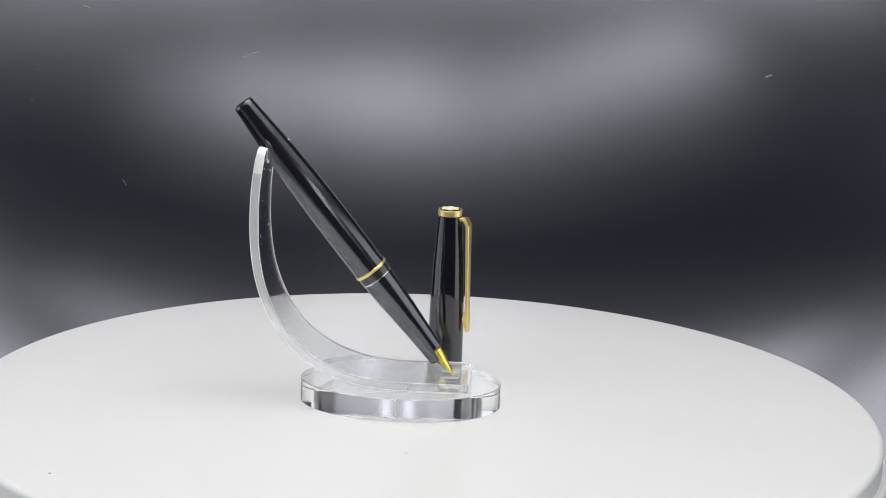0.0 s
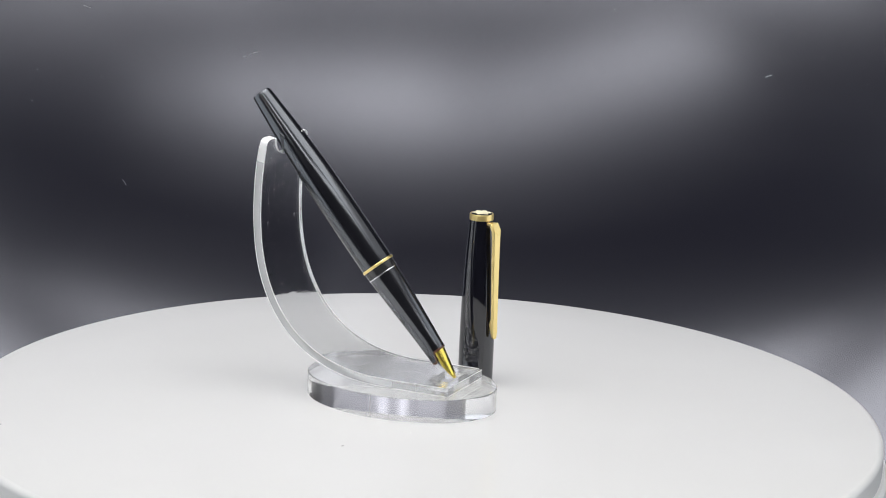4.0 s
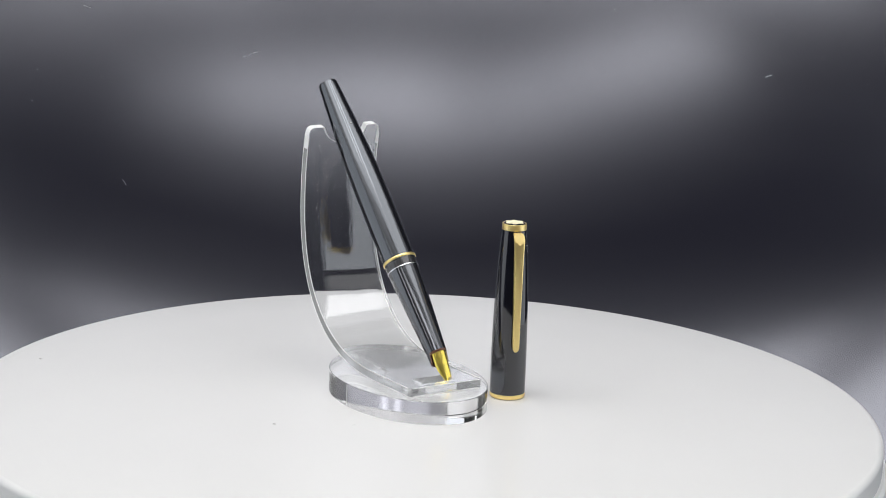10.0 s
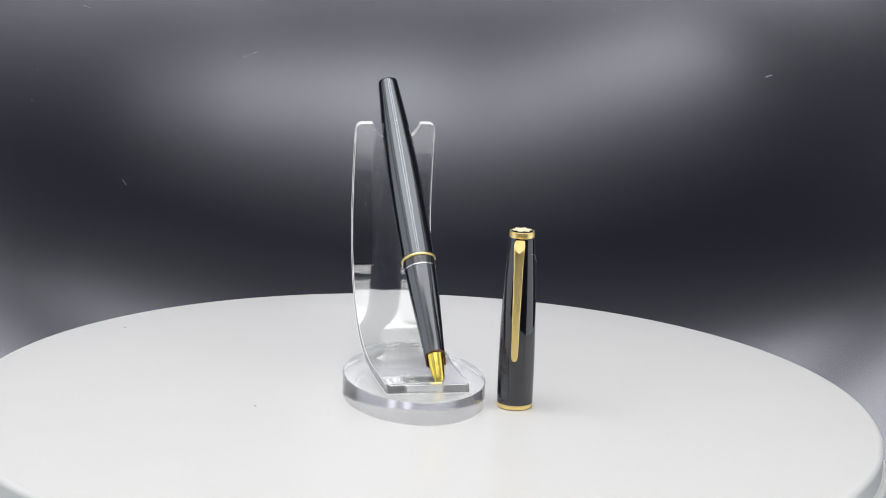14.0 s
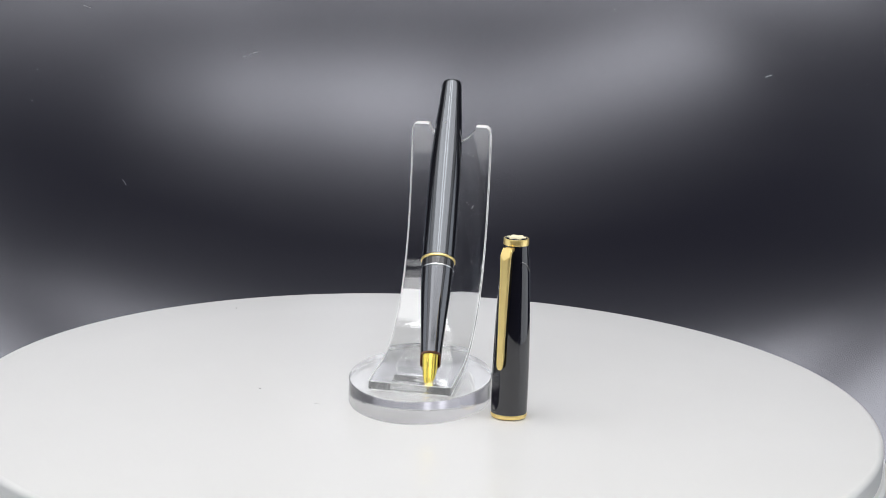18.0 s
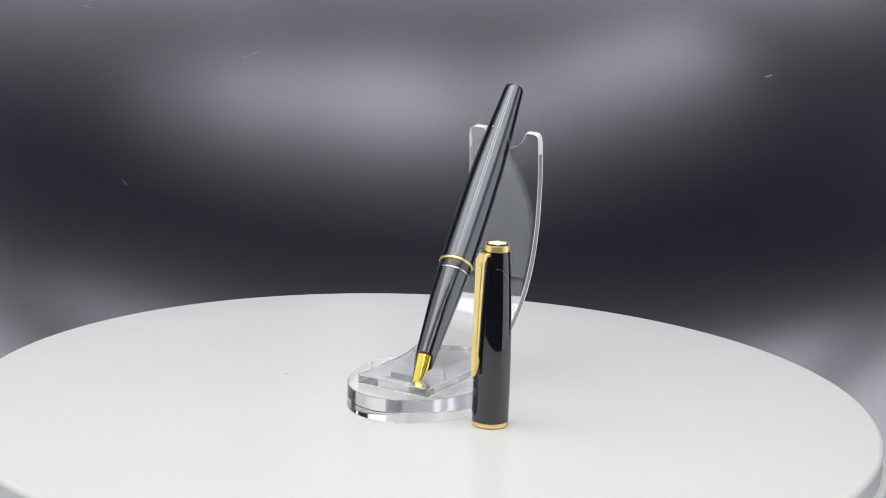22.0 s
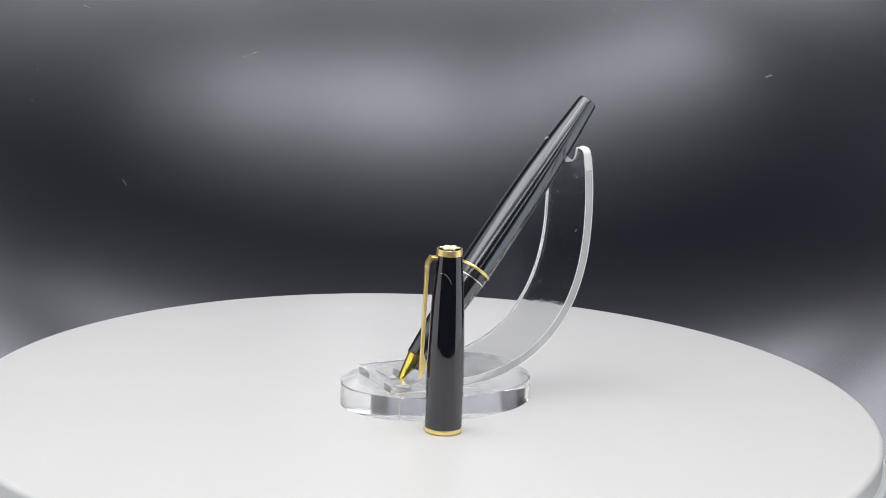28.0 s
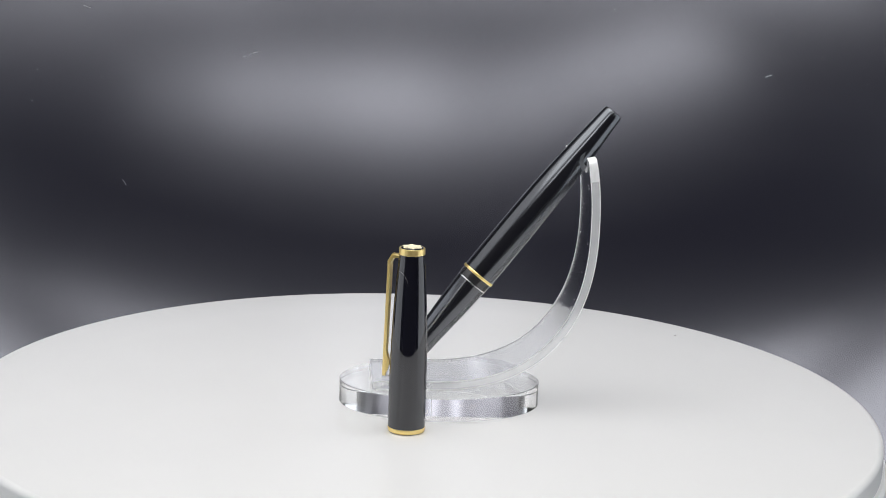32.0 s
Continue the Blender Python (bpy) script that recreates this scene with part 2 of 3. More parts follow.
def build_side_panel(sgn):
    """An added glowing panel for bright surroundings, standing on the sheet: shallow tray, rim and two feet."""
    panel = tagged(new("side_fill_panel"), "broad dim glowing panel added for bright surroundings beside the turntable", "lamp", "panels beside the turntable")
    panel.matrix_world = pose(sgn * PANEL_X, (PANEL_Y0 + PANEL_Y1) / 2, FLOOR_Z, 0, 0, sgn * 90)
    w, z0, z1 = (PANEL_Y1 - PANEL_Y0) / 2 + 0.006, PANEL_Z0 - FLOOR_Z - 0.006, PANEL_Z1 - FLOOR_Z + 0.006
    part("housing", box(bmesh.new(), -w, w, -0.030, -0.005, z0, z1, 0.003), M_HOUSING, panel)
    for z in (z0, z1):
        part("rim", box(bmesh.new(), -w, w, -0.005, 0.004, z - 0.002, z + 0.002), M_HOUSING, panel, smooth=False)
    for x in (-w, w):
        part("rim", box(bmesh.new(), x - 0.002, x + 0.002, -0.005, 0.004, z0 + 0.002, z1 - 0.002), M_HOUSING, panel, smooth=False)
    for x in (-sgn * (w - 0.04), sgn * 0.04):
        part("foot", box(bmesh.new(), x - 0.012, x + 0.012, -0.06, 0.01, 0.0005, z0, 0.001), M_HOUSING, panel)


build_room()
for sgn in (-1, 1):
    build_standing_lamp("side_lamp", "upright flat lamp on a slim black stand", sgn * SIDE_X, SIDE_Y, SIDE_Z, -sgn * SIDE_ROLL,
                        sgn * (90 - SIDE_TURN), SIDE_L, SIDE_H, "lamps beside the camera")
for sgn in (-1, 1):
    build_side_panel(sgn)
BACKDROP = build_backdrop()
build_lamp("overhead_lamp", (TRAY[0] + TRAY[1]) / 2, (TRAY[2] + TRAY[3]) / 2, PANEL_Z, TRAY[1] - TRAY[0], TRAY[3] - TRAY[2], 0, "broad flat overhead lamp with two bright strips")
for hung in (FRONT_TRAY, OBLIQUE):
    build_lamp("front_lamp", hung[0], hung[1], HUNG_Z, *hung[2:], "small flat added lamp hung above the table's front", "lamps above the table's front")

# ---- turntable ----
DISC_R, DISC_H = 0.1573, 0.0095


def build_turntable():
    table = tagged(new("turntable"), "round glossy white display turntable, slowly turning", "turntable")
    e = 0.0022
    prof = [(0, 0)] + [(DISC_R * k / 6, 0) for k in range(1, 6)]
    prof += [(DISC_R - e + e * math.sin(a), -e + e * math.cos(a)) for a in (math.pi / 2 * k / 8 for k in range(9))]
    prof += [(DISC_R, -DISC_H + 0.001), (DISC_R - 0.001, -DISC_H), (0, -DISC_H)]
    part("disc", lathe(prof, 192), M_DISC, table)
    z = -DISC_H - 0.0004
    rim = [(0, z), (0.1580, z), (0.1592, z - 0.001), (0.1592, z - 0.008), (0.1580, z - 0.009), (0, z - 0.009)]
    part("drive_ring", lathe(rim, 160), M_WHITE, table, "white plastic ring under the disc")
    z -= 0.0094
    drum = [(0, z), (0.110, z), (0.112, z - 0.004), (0.118, FLOOR_Z + 0.004), (0.116, FLOOR_Z + 0.0005), (0, FLOOR_Z + 0.0005)]
    part("drum", lathe(drum, 96), M_HOUSING, table, "dark drum carrying the disc")
    return table


TABLE = build_turntable()

# ---- pen stand ----
STAND_X, BASE_CY, BASE_A, BASE_B, BASE_H = -0.0011, 0.0066, 0.0343, 0.0243, 0.0080
STRIP_T, STRIP_W = 0.0028, 0.01425


def strip_curve():
    """The strip's outer face as (y, z) at even arc steps, from the foot's front to the tip."""
    pts = [(-0.0172 + 0.0202 * k / 30, 0.0) for k in range(31)]
    y0, a, b = 0.0030, 0.0544, 0.0580
    n = 2.42
    for k in range(1, 81):
        t = math.pi / 2 * k / 80
        pts.append((y0 + a * math.sin(t) ** (2 / n), b - b * math.cos(t) ** (2 / n)))
    for k in range(1, 31):
        dz = 0.026 * k / 30
        pts.append((y0 + a * math.sqrt(1 - (dz / 0.080) ** 2), b + dz))
    d = [0.0]
    for p, q in zip(pts, pts[1:]):
        d.append(d[-1] + math.hypot(q[0] - p[0], q[1] - p[1]))
    return np.array(pts), np.array(d)


STRIP_TOP = 0.0222        # height of the tip above the upright part's start


def build_stand():
    stand = tagged(new("pen_stand"), "clear acrylic pen stand with oval base and curved notched support", "pen stand")
    # oval base with softened rims
    bm = bmesh.new()
    seg, e = 120, 0.0002
    rings = []
    for off, z in ((e, 0.0), (0.0, e), (0.0, BASE_H - e), (e, BASE_H)):
        rings.append([bm.verts.new(((BASE_B - off) * math.cos(2 * math.pi * k / seg), (BASE_A - off) * math.sin(2 * math.pi * k / seg), z)) for k in range(seg)])
    for a, b, slot in zip(rings, rings[1:], (2, 1, 2)):
        for k in range(seg):
            bm.faces.new((a[k], a[(k + 1) % seg], b[(k + 1) % seg], b[k])).material_index = slot
    bm.faces.new(rings[0])
    bm.faces.new(rings[-1])
    part("base", bm, [M_ACRYL, M_SIDE, M_FOOT], stand, "thick clear oval base", sharp=30)
    # the faint joint line on the rim
    part("joint_line", box(bmesh.new(), -BASE_B - 0.00005, -BASE_B + 0.0001, -0.00045, -0.00030, 0.0004, BASE_H - 0.0004), M_LINT, stand)

    pts, d = strip_curve()
    total = float(np.interp(0.058 + STRIP_TOP, pts[100:, 1], d[100:]))
    warp = total - 0.014

    def tip_len(x):
        # round notch with softened shoulders, rounded outer corners
        u = abs(x - 0.0004)
        dip = math.sqrt(max(0.0, 0.0087 ** 2 - u * u)) - 0.0019
        s = total - 0.5 * (dip + math.sqrt(dip * dip + 0.0005 ** 2))
        r = 0.0022
        over = abs(x) - (STRIP_W - r)
        if over > 0:
            s -= r - math.sqrt(max(0.0, r * r - over * over))
        return s

    def place(s, x, side):
        y, z = np.interp(s, d, pts[:, 0]), np.interp(s, d, pts[:, 1])
        h = 0.0006
        ty, tz = np.interp(s + h, d, pts[:, 0]) - np.interp(s - h, d, pts[:, 0]), np.interp(s + h, d, pts[:, 1]) - np.interp(s - h, d, pts[:, 1])
        ln = math.hypot(ty, tz)
        x += 0.0007 - 0.0016 * s / total - 0.0011 * math.sin(math.pi * max(0.0, min(1.0, s / total)))   # it stands a little askew and bowed
        return (x, y - tz / ln * side * STRIP_T, z + ty / ln * side * STRIP_T)

    # rows along the strip (with the slot's edges on rows and columns)
    slot_s, slot_x = (0.0036, 0.0102), (-0.0068, 0.0056)
    rows = sorted(set([0.0, 0.0018, *slot_s, 0.0063, *[0.0115 + (warp - 0.0115) * k / 84 for k in range(85)]]))
    tip_rows = [k / 10 for k in range(1, 11)]
    xs = set(slot_x)
    for k in range(-24, 25):
        xs.add(STRIP_W * math.sin(math.pi / 2 * k / 24))
    for k in range(-16, 17):
        xs.add(0.0004 + 0.0092 * math.sin(math.pi / 2 * k / 16))
    xs = sorted(xs)
    xs = [x for i, x in enumerate(xs) if i == 0 or x - xs[i - 1] > 1e-4 or x in slot_x]
    bm = bmesh.new()
    grid = {}
    count = len(rows) + len(tip_rows)
    for side in (0, 1):
        for i in range(count):
            for j, x in enumerate(xs):
                s = rows[i] if i < len(rows) else warp + (tip_len(x) - warp) * tip_rows[i - len(rows)]
                if i == 0 and abs(x) > STRIP_W - 0.0012:
                    s += 0.0012 - math.sqrt(max(0.0, 0.0012 ** 2 - (abs(x) - STRIP_W + 0.0012) ** 2))
                grid[side, i, j] = bm.verts.new(place(s, x, side))

    def solid(i, j):
        if not (0 <= i < count - 1 and 0 <= j < len(xs) - 1):
            return False
        if i < len(rows) - 1 and slot_s[0] - 1e-9 <= rows[i] < slot_s[1] - 1e-9 and slot_x[0] - 1e-9 <= xs[j] < slot_x[1] - 1e-9:
            return False
        return True

    for i in range(count - 1):
        for j in range(len(xs) - 1):
            if not solid(i, j):
                continue
            for side in (0, 1):
                bm.faces.new([grid[side, a, b] for a, b in ((i, j), (i + 1, j), (i + 1, j + 1), (i, j + 1))])
            for di, dj, a, b in ((-1, 0, (i, j), (i, j + 1)), (1, 0, (i + 1, j), (i + 1, j + 1)), (0, -1, (i, j), (i + 1, j)), (0, 1, (i, j + 1), (i + 1, j + 1))):
                if not solid(i + di, j + dj):
                    f = bm.faces.new([grid[0, *a], grid[0, *b], grid[1, *b], grid[1, *a]])
                    foot = i < len(rows) and rows[i] < 0.02
                    f.material_index = 3 if foot else (2 if i >= len(rows) + 4 else 1)
    for v in [v for v in bm.verts if not v.link_faces]:
        bm.verts.remove(v)
    strip = part("support_strip", bm, [M_STRIP, M_EDGE, M_GLINT, M_FOOT], stand, "curved clear strip with slotted foot, tip whitened where it catches light", sharp=40)
    strip.location = (0, -BASE_CY, BASE_H + 0.00015)
    # thin white threads paint caught light along the strip's long edges and across its foot
    for side in (0, 1):
        for x in (-STRIP_W, STRIP_W):
            part("edge_glint", tube([Vector(place(0.0015 + (total - 0.0045) * k / 60, x, side)) for k in range(61)], 0.00014), M_GLINT, strip)
        part("edge_glint", tube([Vector(place(0.0, x, side)) for x in (-STRIP_W + 0.001, 0.0, STRIP_W - 0.001)], 0.00012), M_GLINT, strip)
    # dust and short scratches on the strip's inner face
    rnd = random.Random(11)
    for k in range(16):
        s, x = total - rnd.uniform(0.005, 0.062), rnd.choice((-1, 1)) * rnd.uniform(0.0055, 0.0125)
        p = Vector(place(s, x, 1.03))
        if k % 4 == 0:
            q = Vector(place(s + rnd.uniform(-0.0014, 0.0014), x + rnd.uniform(0.0005, 0.0012), 1.03))
            part("scratch", tube([p, (p + q) / 2 + Vector((0, 0, 0.0002)), q], 0.00005), M_LINT, strip)
        else:
            bm = bmesh.new()
            bmesh.ops.create_icosphere(bm, subdivisions=1, radius=rnd.uniform(0.00008, 0.00017))
            for v in bm.verts:
                v.co += p
            part("dust_speck", bm, M_LINT, strip)
    for ob in stand.children:
        ob.visible_shadow = False
    return stand


STAND = build_stand()
STAND_POSE = pose(STAND_X, BASE_CY, 0.0003)

# ---- fountain pen ----
TIP = Vector((0.0049, -0.0110, 0.0088))
END = Vector((-0.0040, 0.0624, 0.1019))


def pen_pose():
    """Local z runs from the nib's tip up the pen; local -y is the nib's upper face."""
    z = (END - TIP).normalized()
    x = Vector((1, 0.0, 0)) - z * z.x
    x.normalize()
    y = z.cross(x)
    m = Matrix((x, y, z)).transposed().to_4x4()
    m.translation = TIP
    return m


def build_pen():
    pen = tagged(new("fountain_pen"), "uncapped glossy black fountain pen with gold nib, leaning in the stand", "pen")
    L = (END - TIP).length
    barrel = [(0.00578, 0.0480), (0.00580, 0.0540), (0.00582, 0.0640), (0.00578, 0.0740), (0.00556, 0.0850), (0.00510, 0.0950),
              (0.00455, 0.1040), (0.00400, 0.1110), (0.00350, L - 0.0012)]
    part("barrel", lathe([(0, 0.0480)] + smooth_profile(barrel) + [(0.00342, L - 0.0004), (0.00325, L), (0.0, L - 0.0001)]), M_RESIN, pen)
    part("end_plug", lathe([(0, L - 0.0002), (0.0026, L - 0.0002), (0.0026, L + 0.00015), (0.0023, L + 0.0003), (0, L + 0.0003)], 48), M_GRIP, pen)
    part("trim_ring", lathe([(0.0052, 0.0470), (0.00586, 0.0470), (0.00600, 0.0472), (0.00600, 0.0478), (0.00586, 0.0480), (0.0052, 0.0480)]), M_GOLD, pen, "thin gold trim ring")
    part("ink_window", lathe([(0.0051, 0.0442), (0.00560, 0.0442), (0.00566, 0.0455), (0.00566, 0.0470), (0.0051, 0.0470)]), M_SMOKE, pen, "smoky grey band")
    part("thread_ring", lathe([(0.0051, 0.0438), (0.00562, 0.0438), (0.00567, 0.0440), (0.00562, 0.0442), (0.0051, 0.0442)]), M_STEEL, pen, "thin silver ring")
    grip = [(0.00352, 0.0118), (0.00370, 0.0150), (0.00415, 0.0210), (0.00472, 0.0290), (0.00520, 0.0365), (0.00552, 0.0437)]
    # the section's mouth: cut straight above the nib, with a lip reaching further under it
    def lip(v):
        under = max(0.0, min(1.0, (math.atan2(v.co.y, abs(v.co.x)) + 0.28) / 0.45))
        return 0.0034 * under * under * (3 - 2 * under) * max(0.0, min(1.0, (0.0200 - v.co.z) / 0.0080))

    bm = lathe([(0, 0.0190), (0.0029, 0.0180), (0.0030, 0.0122), (0.0033, 0.0118)] + smooth_profile(grip) + [(0, 0.0437)], 96)
    ring = lathe([(0.00296, 0.0123), (0.00300, 0.01165), (0.00334, 0.01150), (0.00354, 0.01175), (0.00357, 0.0122), (0.00300, 0.0123)], 96)
    for mesh in (bm, ring):
        for v in mesh.verts:
            v.co.z -= lip(v)
    part("grip_section", bm, M_GRIP, pen)
    part("grip_ring", ring, M_BROWN, pen, "brown translucent edge of the mouth")
    bm = bmesh.new()
    bmesh.ops.create_icosphere(bm, subdivisions=1, radius=0.00032)
    for v in bm.verts:
        v.co += Vector((-0.0004, -0.0049, 0.1000))
    part("dust_speck", bm, M_LINT, pen, "pale speck of dust")
    # nib: a bent tapering plate with shoulders, a slit and a rounded point
    bm = bmesh.new()
    n_len, cols = 22, 12
    outer, inner = [], []
    for i in range(n_len + 1):
        t = i / n_len
        s = 0.0002 + 0.0125 * t
        half = float(np.interp(t, (0, 0.04, 0.12, 0.30, 0.55, 1.0), (0.0006, 0.0010, 0.0015, 0.0021, 0.0026, 0.0029)))
        depth = 0.00335 * min(1.0, t * 1.25) ** 0.9
        crest = -0.00045 - 0.0027 * min(1.0, t * 1.05) ** 0.8
        ro, ri = [], []
        for j in range(cols + 1):
            u = -1 + 2 * j / cols
            x = half * math.sin(u * math.pi / 2 * 0.98)
            y = crest + (1 - math.cos(u * math.pi / 2)) * min(depth, half * 0.85)
            if j == cols // 2 and t < 0.6:
                y += 0.00012
            ro.append(bm.verts.new((x, y, s)))
            ri.append(bm.verts.new((x * 0.86, y + 0.00028, s)))
        outer.append(ro)
        inner.append(ri)
    for i in range(n_len):
        for j in range(cols):
            bm.faces.new((outer[i][j], outer[i][j + 1], outer[i + 1][j + 1], outer[i + 1][j]))
            bm.faces.new((inner[i][j], inner[i + 1][j], inner[i + 1][j + 1], inner[i][j + 1]))
        for j in (0, cols):
            bm.faces.new((outer[i][j], outer[i + 1][j], inner[i + 1][j], inner[i][j]))
    for i in (0, n_len):
        for j in range(cols):
            bm.faces.new((outer[i][j], outer[i][j + 1], inner[i][j + 1], inner[i][j]))
    part("nib", bm, M_NIB, pen, "polished gold nib with a slit", sharp=50)
    # feed below the nib
    bm = bmesh.new()
    rows = []
    for i in range(9):
        t = i / 8
        s, w = 0.0022 + 0.0110 * t, 0.0005 + 0.0021 * min(1.0, t * 1.3)
        low = 0.0002 + 0.0026 * min(1.0, t * 1.25)
        top = -0.0004 - 0.0012 * t
        rows.append([bm.verts.new((w * math.cos(a), (top + low) / 2 + (low - top) / 2 * math.sin(a), s)) for a in (2 * math.pi * k / 16 for k in range(16))])
    for a, b in zip(rows, rows[1:]):
        for k in range(16):
            bm.faces.new((a[k], a[(k + 1) % 16], b[(k + 1) % 16], b[k]))
    bm.faces.new(rows[0])
    bm.faces.new(rows[-1])
    part("feed", bm, M_GRIP, pen, "black plastic feed under the nib")
    return pen


PEN = build_pen()

# ---- cap ----
CAP_X, CAP_Y, CAP_H, CLIP_AZ = 0.0320, -0.0063, 0.0620, -108.4


def build_cap():
    cap = tagged(new("pen_cap"), "glossy black pen cap with gold clip, standing upright on the turntable", "pen cap")
    body = [(0.00612, 0.0015), (0.00618, 0.0080), (0.00616, 0.0160), (0.00604, 0.0250), (0.00578, 0.0340), (0.00538, 0.0430),
            (0.00480, 0.0520), (0.00418, 0.0594)]
    part("body", lathe([(0, 0.0015)] + smooth_profile(body) + [(0, 0.0594)], 80), M_CAP, cap)
    part("lip_ring", lathe([(0.0052, 0.0), (0.00590, 0.0), (0.00608, 0.0003), (0.00618, 0.0012), (0.00612, 0.0015), (0.0052, 0.0015)], 80), M_GOLD, cap, "gold band at the cap's mouth")
    bm = lathe([(0.0036, 0.0594), (0.00420, 0.0594), (0.00428, 0.0595), (0.00426, 0.0604), (0.00425, 0.0613), (0.00416, 0.0615), (0.0037, 0.0615)], 120)
    for v in bm.verts:
        if v.co.xy.length > 0.0041:   # fine upright reeding
            ang = math.atan2(v.co.y, v.co.x)
            k = 1 + 0.004 * math.cos(30 * ang)
            v.co.x, v.co.y = v.co.x * k, v.co.y * k
    part("top_ring", bm, M_GOLD, cap, "reeded gold collar at the cap's top", sharp=18)
    part("crown", lathe([(0, 0.0590), (0.0037, 0.0590), (0.0037, 0.0615), (0.0034, 0.0617), (0, 0.0617)], 64), M_RESIN, cap)
    # plain rounded six-lobed emblem
    bm = bmesh.new()
    lo, hi = [], []
    for k in range(72):
        a = 2 * math.pi * k / 72
        r = 0.0029 + 0.00050 * math.cos(6 * a)
        lo.append(bm.verts.new((r * math.cos(a), r * math.sin(a), 0.0616)))
        hi.append(bm.verts.new((r * 0.97 * math.cos(a), r * 0.97 * math.sin(a), 0.06195)))
    for k in range(72):
        bm.faces.new((lo[k], lo[(k + 1) % 72], hi[(k + 1) % 72], hi[k]))
    bm.faces.new(hi)
    bm.faces.new(lo)
    part("emblem", bm, M_EMBLEM, cap, "plain ivory lobed disc")
    # clip: a bent tapering bar, out from the collar and down the side
    path = [(0.0036, 0.0590, 0.0015), (0.0058, 0.0590, 0.0016), (0.0066, 0.0585, 0.0018), (0.0075, 0.0571, 0.00185), (0.0078, 0.0558, 0.00178),
            (0.0079, 0.0500, 0.0016), (0.0081, 0.0420, 0.00145), (0.0083, 0.0330, 0.0013), (0.0085, 0.0250, 0.0012), (0.0086, 0.0200, 0.00118), (0.0086, 0.0186, 0.0010), (0.0086, 0.0178, 0.0005)]
    bm = bmesh.new()
    rows = []
    for i, (r, z, w) in enumerate(path):
        a, b = path[max(i - 1, 0)], path[min(i + 1, len(path) - 1)]
        d = Vector((b[0] - a[0], 0, b[1] - a[1])).normalized()
        nrm = Vector((-d.z, 0, d.x))
        t = 0.0011 if i < 9 else 0.0009
        c = Vector((r, 0, z))
        q = [(-w, 0.00018), (-w * 0.8, 0.0), (w * 0.8, 0.0), (w, 0.00018), (w, t), (-w, t)]
        rows.append([bm.verts.new(c - nrm * v + Vector((0, u, 0))) for u, v in q])
    for a, b in zip(rows, rows[1:]):
        for k in range(6):
            bm.faces.new((a[k], a[(k + 1) % 6], b[(k + 1) % 6], b[k]))
    bm.faces.new(rows[0])
    bm.faces.new(rows[-1])
    clip = part("clip", bm, M_GOLD, cap, "straight tapering gold clip", sharp=25)
    # the clip's inner bump that touches the cap
    bm = bmesh.new()
    q = [(0.0062, 0.0226), (0.0077, 0.0276), (0.0079, 0.0184), (0.0074, 0.0188)]
    f0 = [bm.verts.new((r, -0.0009, z)) for r, z in q]
    f1 = [bm.verts.new((r, 0.0009, z)) for r, z in q]
    for k in range(4):
        bm.faces.new((f0[k], f0[(k + 1) % 4], f1[(k + 1) % 4], f1[k]))
    bm.faces.new(f0)
    bm.faces.new(f1)
    bmesh.ops.bevel(bm, geom=bm.edges[:], offset=0.0002, segments=2, affect="EDGES")
    part("clip_foot", bm, M_GOLD, clip)
    # the head's sloping five-sided facet
    bm = bmesh.new()
    flat = [(0.0064, -0.0015, 0.0592), (0.0064, 0.0015, 0.0592), (0.0078, 0.0018, 0.0566), (0.0081, 0.0, 0.0550), (0.0078, -0.0018, 0.0566)]
    top = [bm.verts.new(v) for v in flat]
    low = [bm.verts.new((r - 0.0006, w, z - 0.0004)) for r, w, z in flat]
    bm.faces.new(top)
    bm.faces.new(low)
    for k in range(5):
        bm.faces.new((top[k], top[(k + 1) % 5], low[(k + 1) % 5], low[k]))
    bmesh.ops.bevel(bm, geom=bm.edges[:], offset=0.00012, segments=2, affect="EDGES")
    part("clip_head", bm, M_GOLD, clip, "bright five-sided head of the clip", sharp=25)
    clip.rotation_euler = (0, 0, radians(CLIP_AZ))
    return cap


CAP = build_cap()
CAP_POSE = pose(CAP_X, CAP_Y, 0.0003)


# ---- dust and lint ----
def speck(name, parent, x, y, z, size, mat, flat=0.4, turn=0.0):
    bm = bmesh.new()
    bmesh.ops.create_icosphere(bm, subdivisions=1, radius=1.0)
    for v in bm.verts:
        v.co *= 1 + 0.3 * noise.noise(v.co * 3 + Vector((x, y, z)) * 500)
    ob = part(name, bm, mat, parent)
    ob.matrix_basis = pose(x, y, z, 0, 0, turn) @ Matrix.Diagonal((size * 1.4, size * 0.8, size * flat, 1))
    return ob


for x, y, size in ((-0.0566, -0.0002, 0.00042), (-0.0955, 0.1054, 0.0005)):
    speck("dust_speck", TABLE, x, y, 0.0001, size, M_DUST, 0.35, 1e4 * x)
part("dust_fibre", tube([(-0.0345, -0.0135, 0.0002), (-0.0337, -0.0130, 0.0004), (-0.0328, -0.0129, 0.0003), (-0.0322, -0.0124, 0.0002)], 0.00005), M_LINT, TABLE)


def on_sheet(x, z):
    return Vector((x, SHEET_Y + z * math.tan(LEAN) - 0.0003, z))


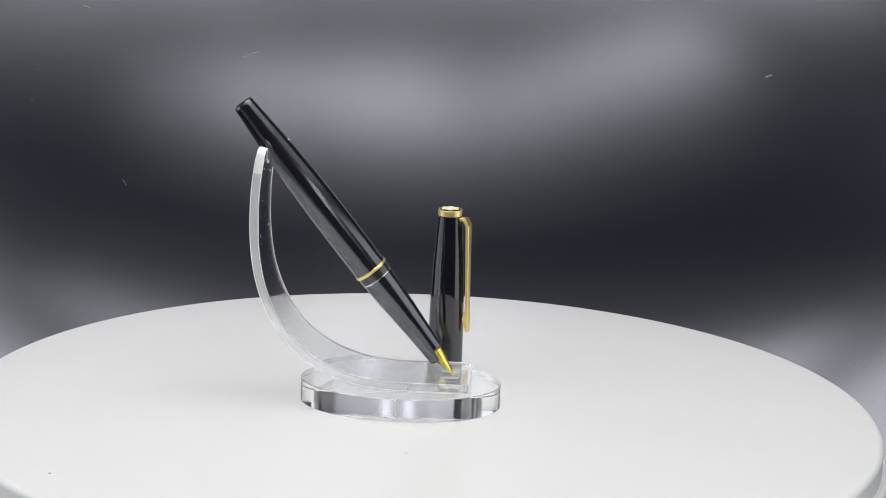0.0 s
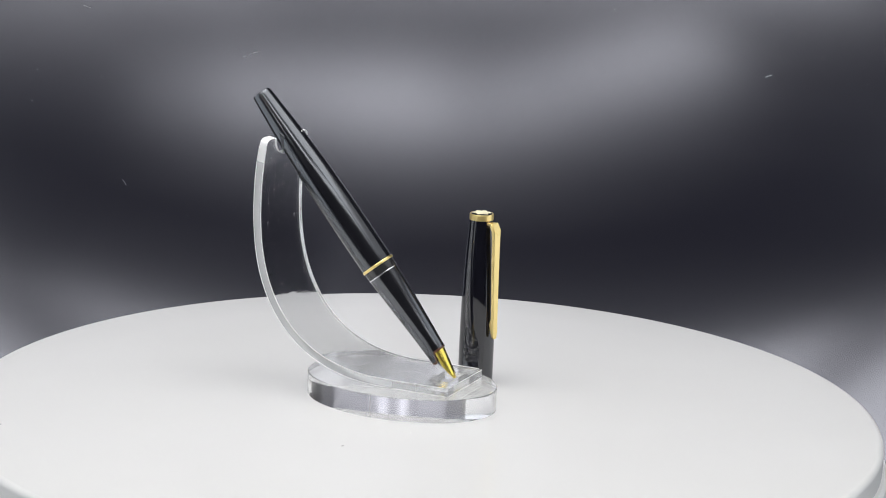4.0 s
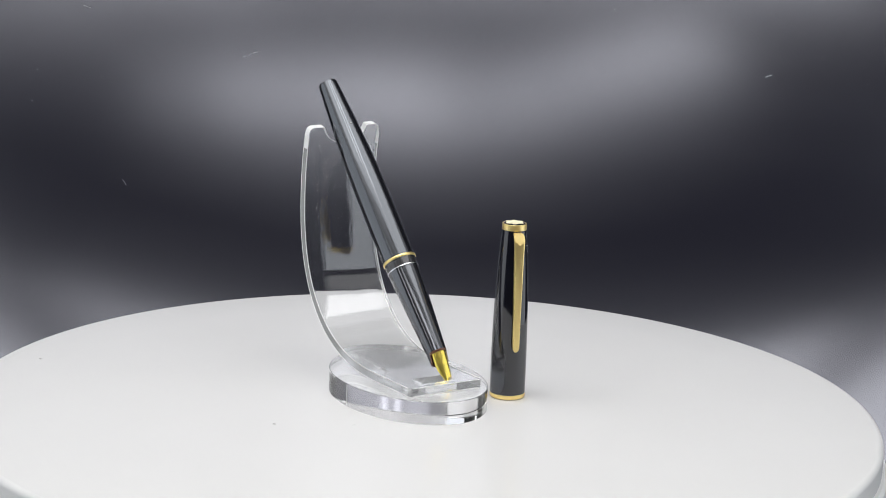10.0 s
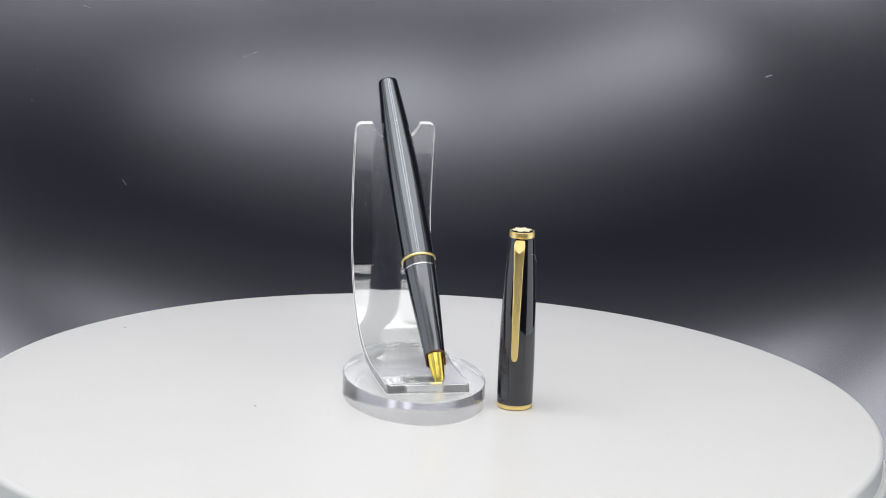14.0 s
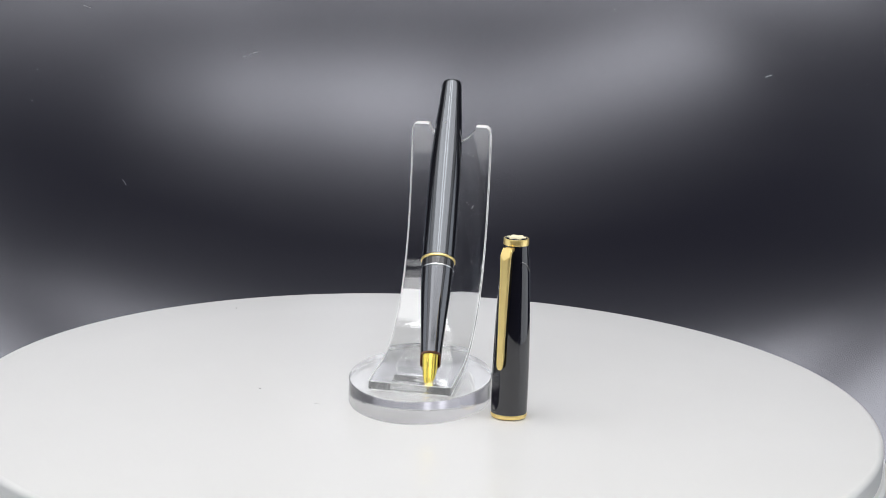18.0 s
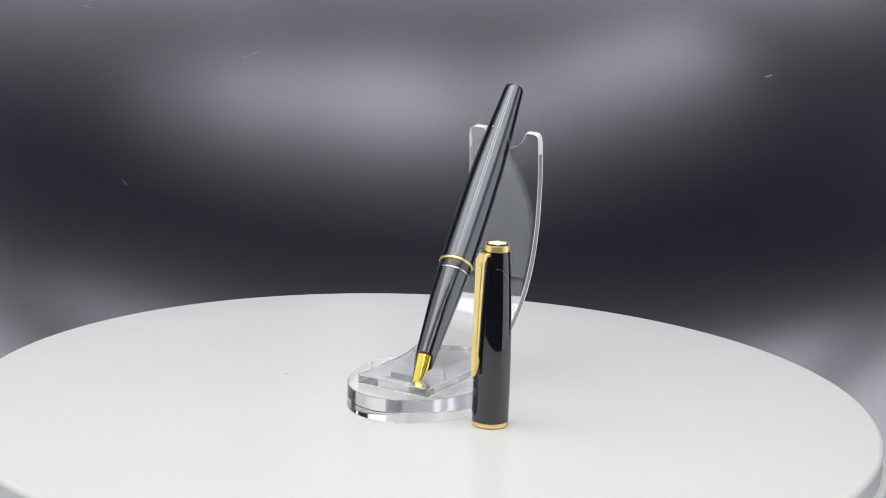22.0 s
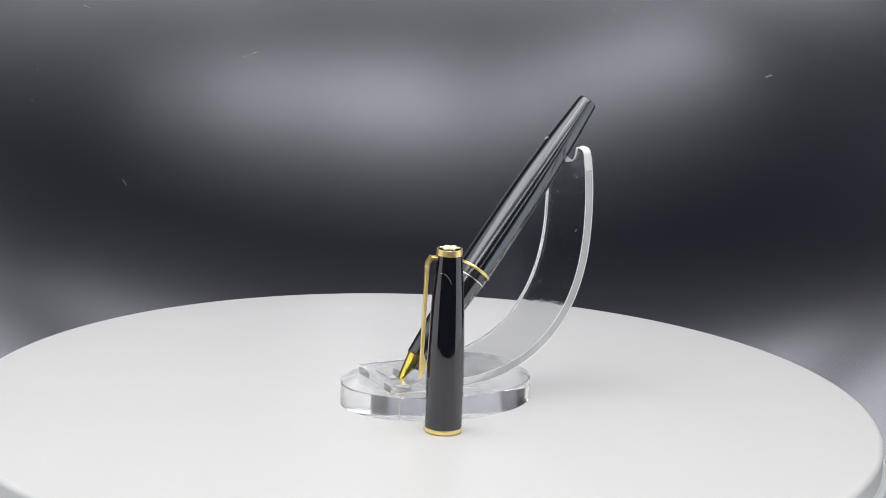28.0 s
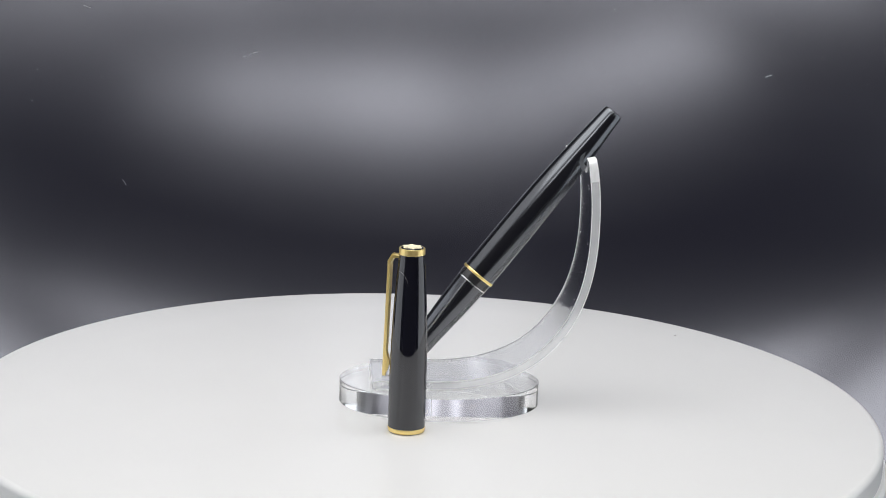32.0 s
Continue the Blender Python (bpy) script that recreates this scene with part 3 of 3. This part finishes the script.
rng = random.Random(5)
for x, z in ((-0.2062, 0.089), (-0.1922, 0.0609), (-0.1607, 0.0588), (-0.196, 0.0477), (-0.194, 0.0461), (-0.1278, 0.0426), (-0.1207, 0.0393),
             (-0.0787, 0.0443), (-0.0621, 0.0764), (0.0644, 0.0991), (0.0888, 0.0991), (0.0977, 0.0914), (0.1657, 0.0997), (0.1647, 0.0945),
             (0.1691, 0.088), (0.1024, 0.0644), (0.1162, 0.0671), (0.1915, 0.0799), (0.0719, 0.0835), (0.2137, 0.0678), (-0.1161, -0.0055),
             (-0.1519, -0.0055), (-0.1475, 0.0094), (0.0757, 0.0088), (0.2198, 0.0047)):
    p = on_sheet(x, z)
    speck("dust_speck", BACKDROP, p.x, p.y, p.z, rng.uniform(0.00012, 0.00024), M_FLUFF, 0.6, rng.uniform(0, 180))
for ends in (((-0.171, 0.0921), (-0.1691, 0.0914), (-0.1674, 0.0909)), ((-0.0922, 0.0703), (-0.0895, 0.0709), (-0.0876, 0.0723), (-0.0852, 0.0729)),
             ((0.1635, 0.0695), (0.1649, 0.0701), (0.1668, 0.0707)), ((-0.1484, 0.0104), (-0.1472, 0.0091), (-0.1466, 0.0078))):
    part("lint_fibre", tube([on_sheet(*e) for e in ends], 0.00014), M_FLUFF, BACKDROP)

# a hair clinging to the cap, and dust on the stand's strip
a = radians(-39.0)
ring = [(0.00475, 0.0540, 0.40), (0.00485, 0.0541, 0.20), (0.00490, 0.0538, 0.0), (0.00500, 0.0528, -0.2), (0.00510, 0.0518, -0.34), (0.00535, 0.0508, -0.42)]
part("hair", tube([(r * math.cos(a - t), r * math.sin(a - t), z) for r, z, t in ring], 0.00004), M_DUST, CAP)


# ---- what turns ----
def motions():
    for thing, home in ((TABLE, pose(0, 0, 0)), (STAND, STAND_POSE), (PEN, pen_pose()), (CAP, CAP_POSE)):
        walk(thing, [(k * 0.5, pose(0, 0, 0, 0, 0, TURN * (k * 0.5 - 16.0)) @ home) for k in range(65)])


motions()
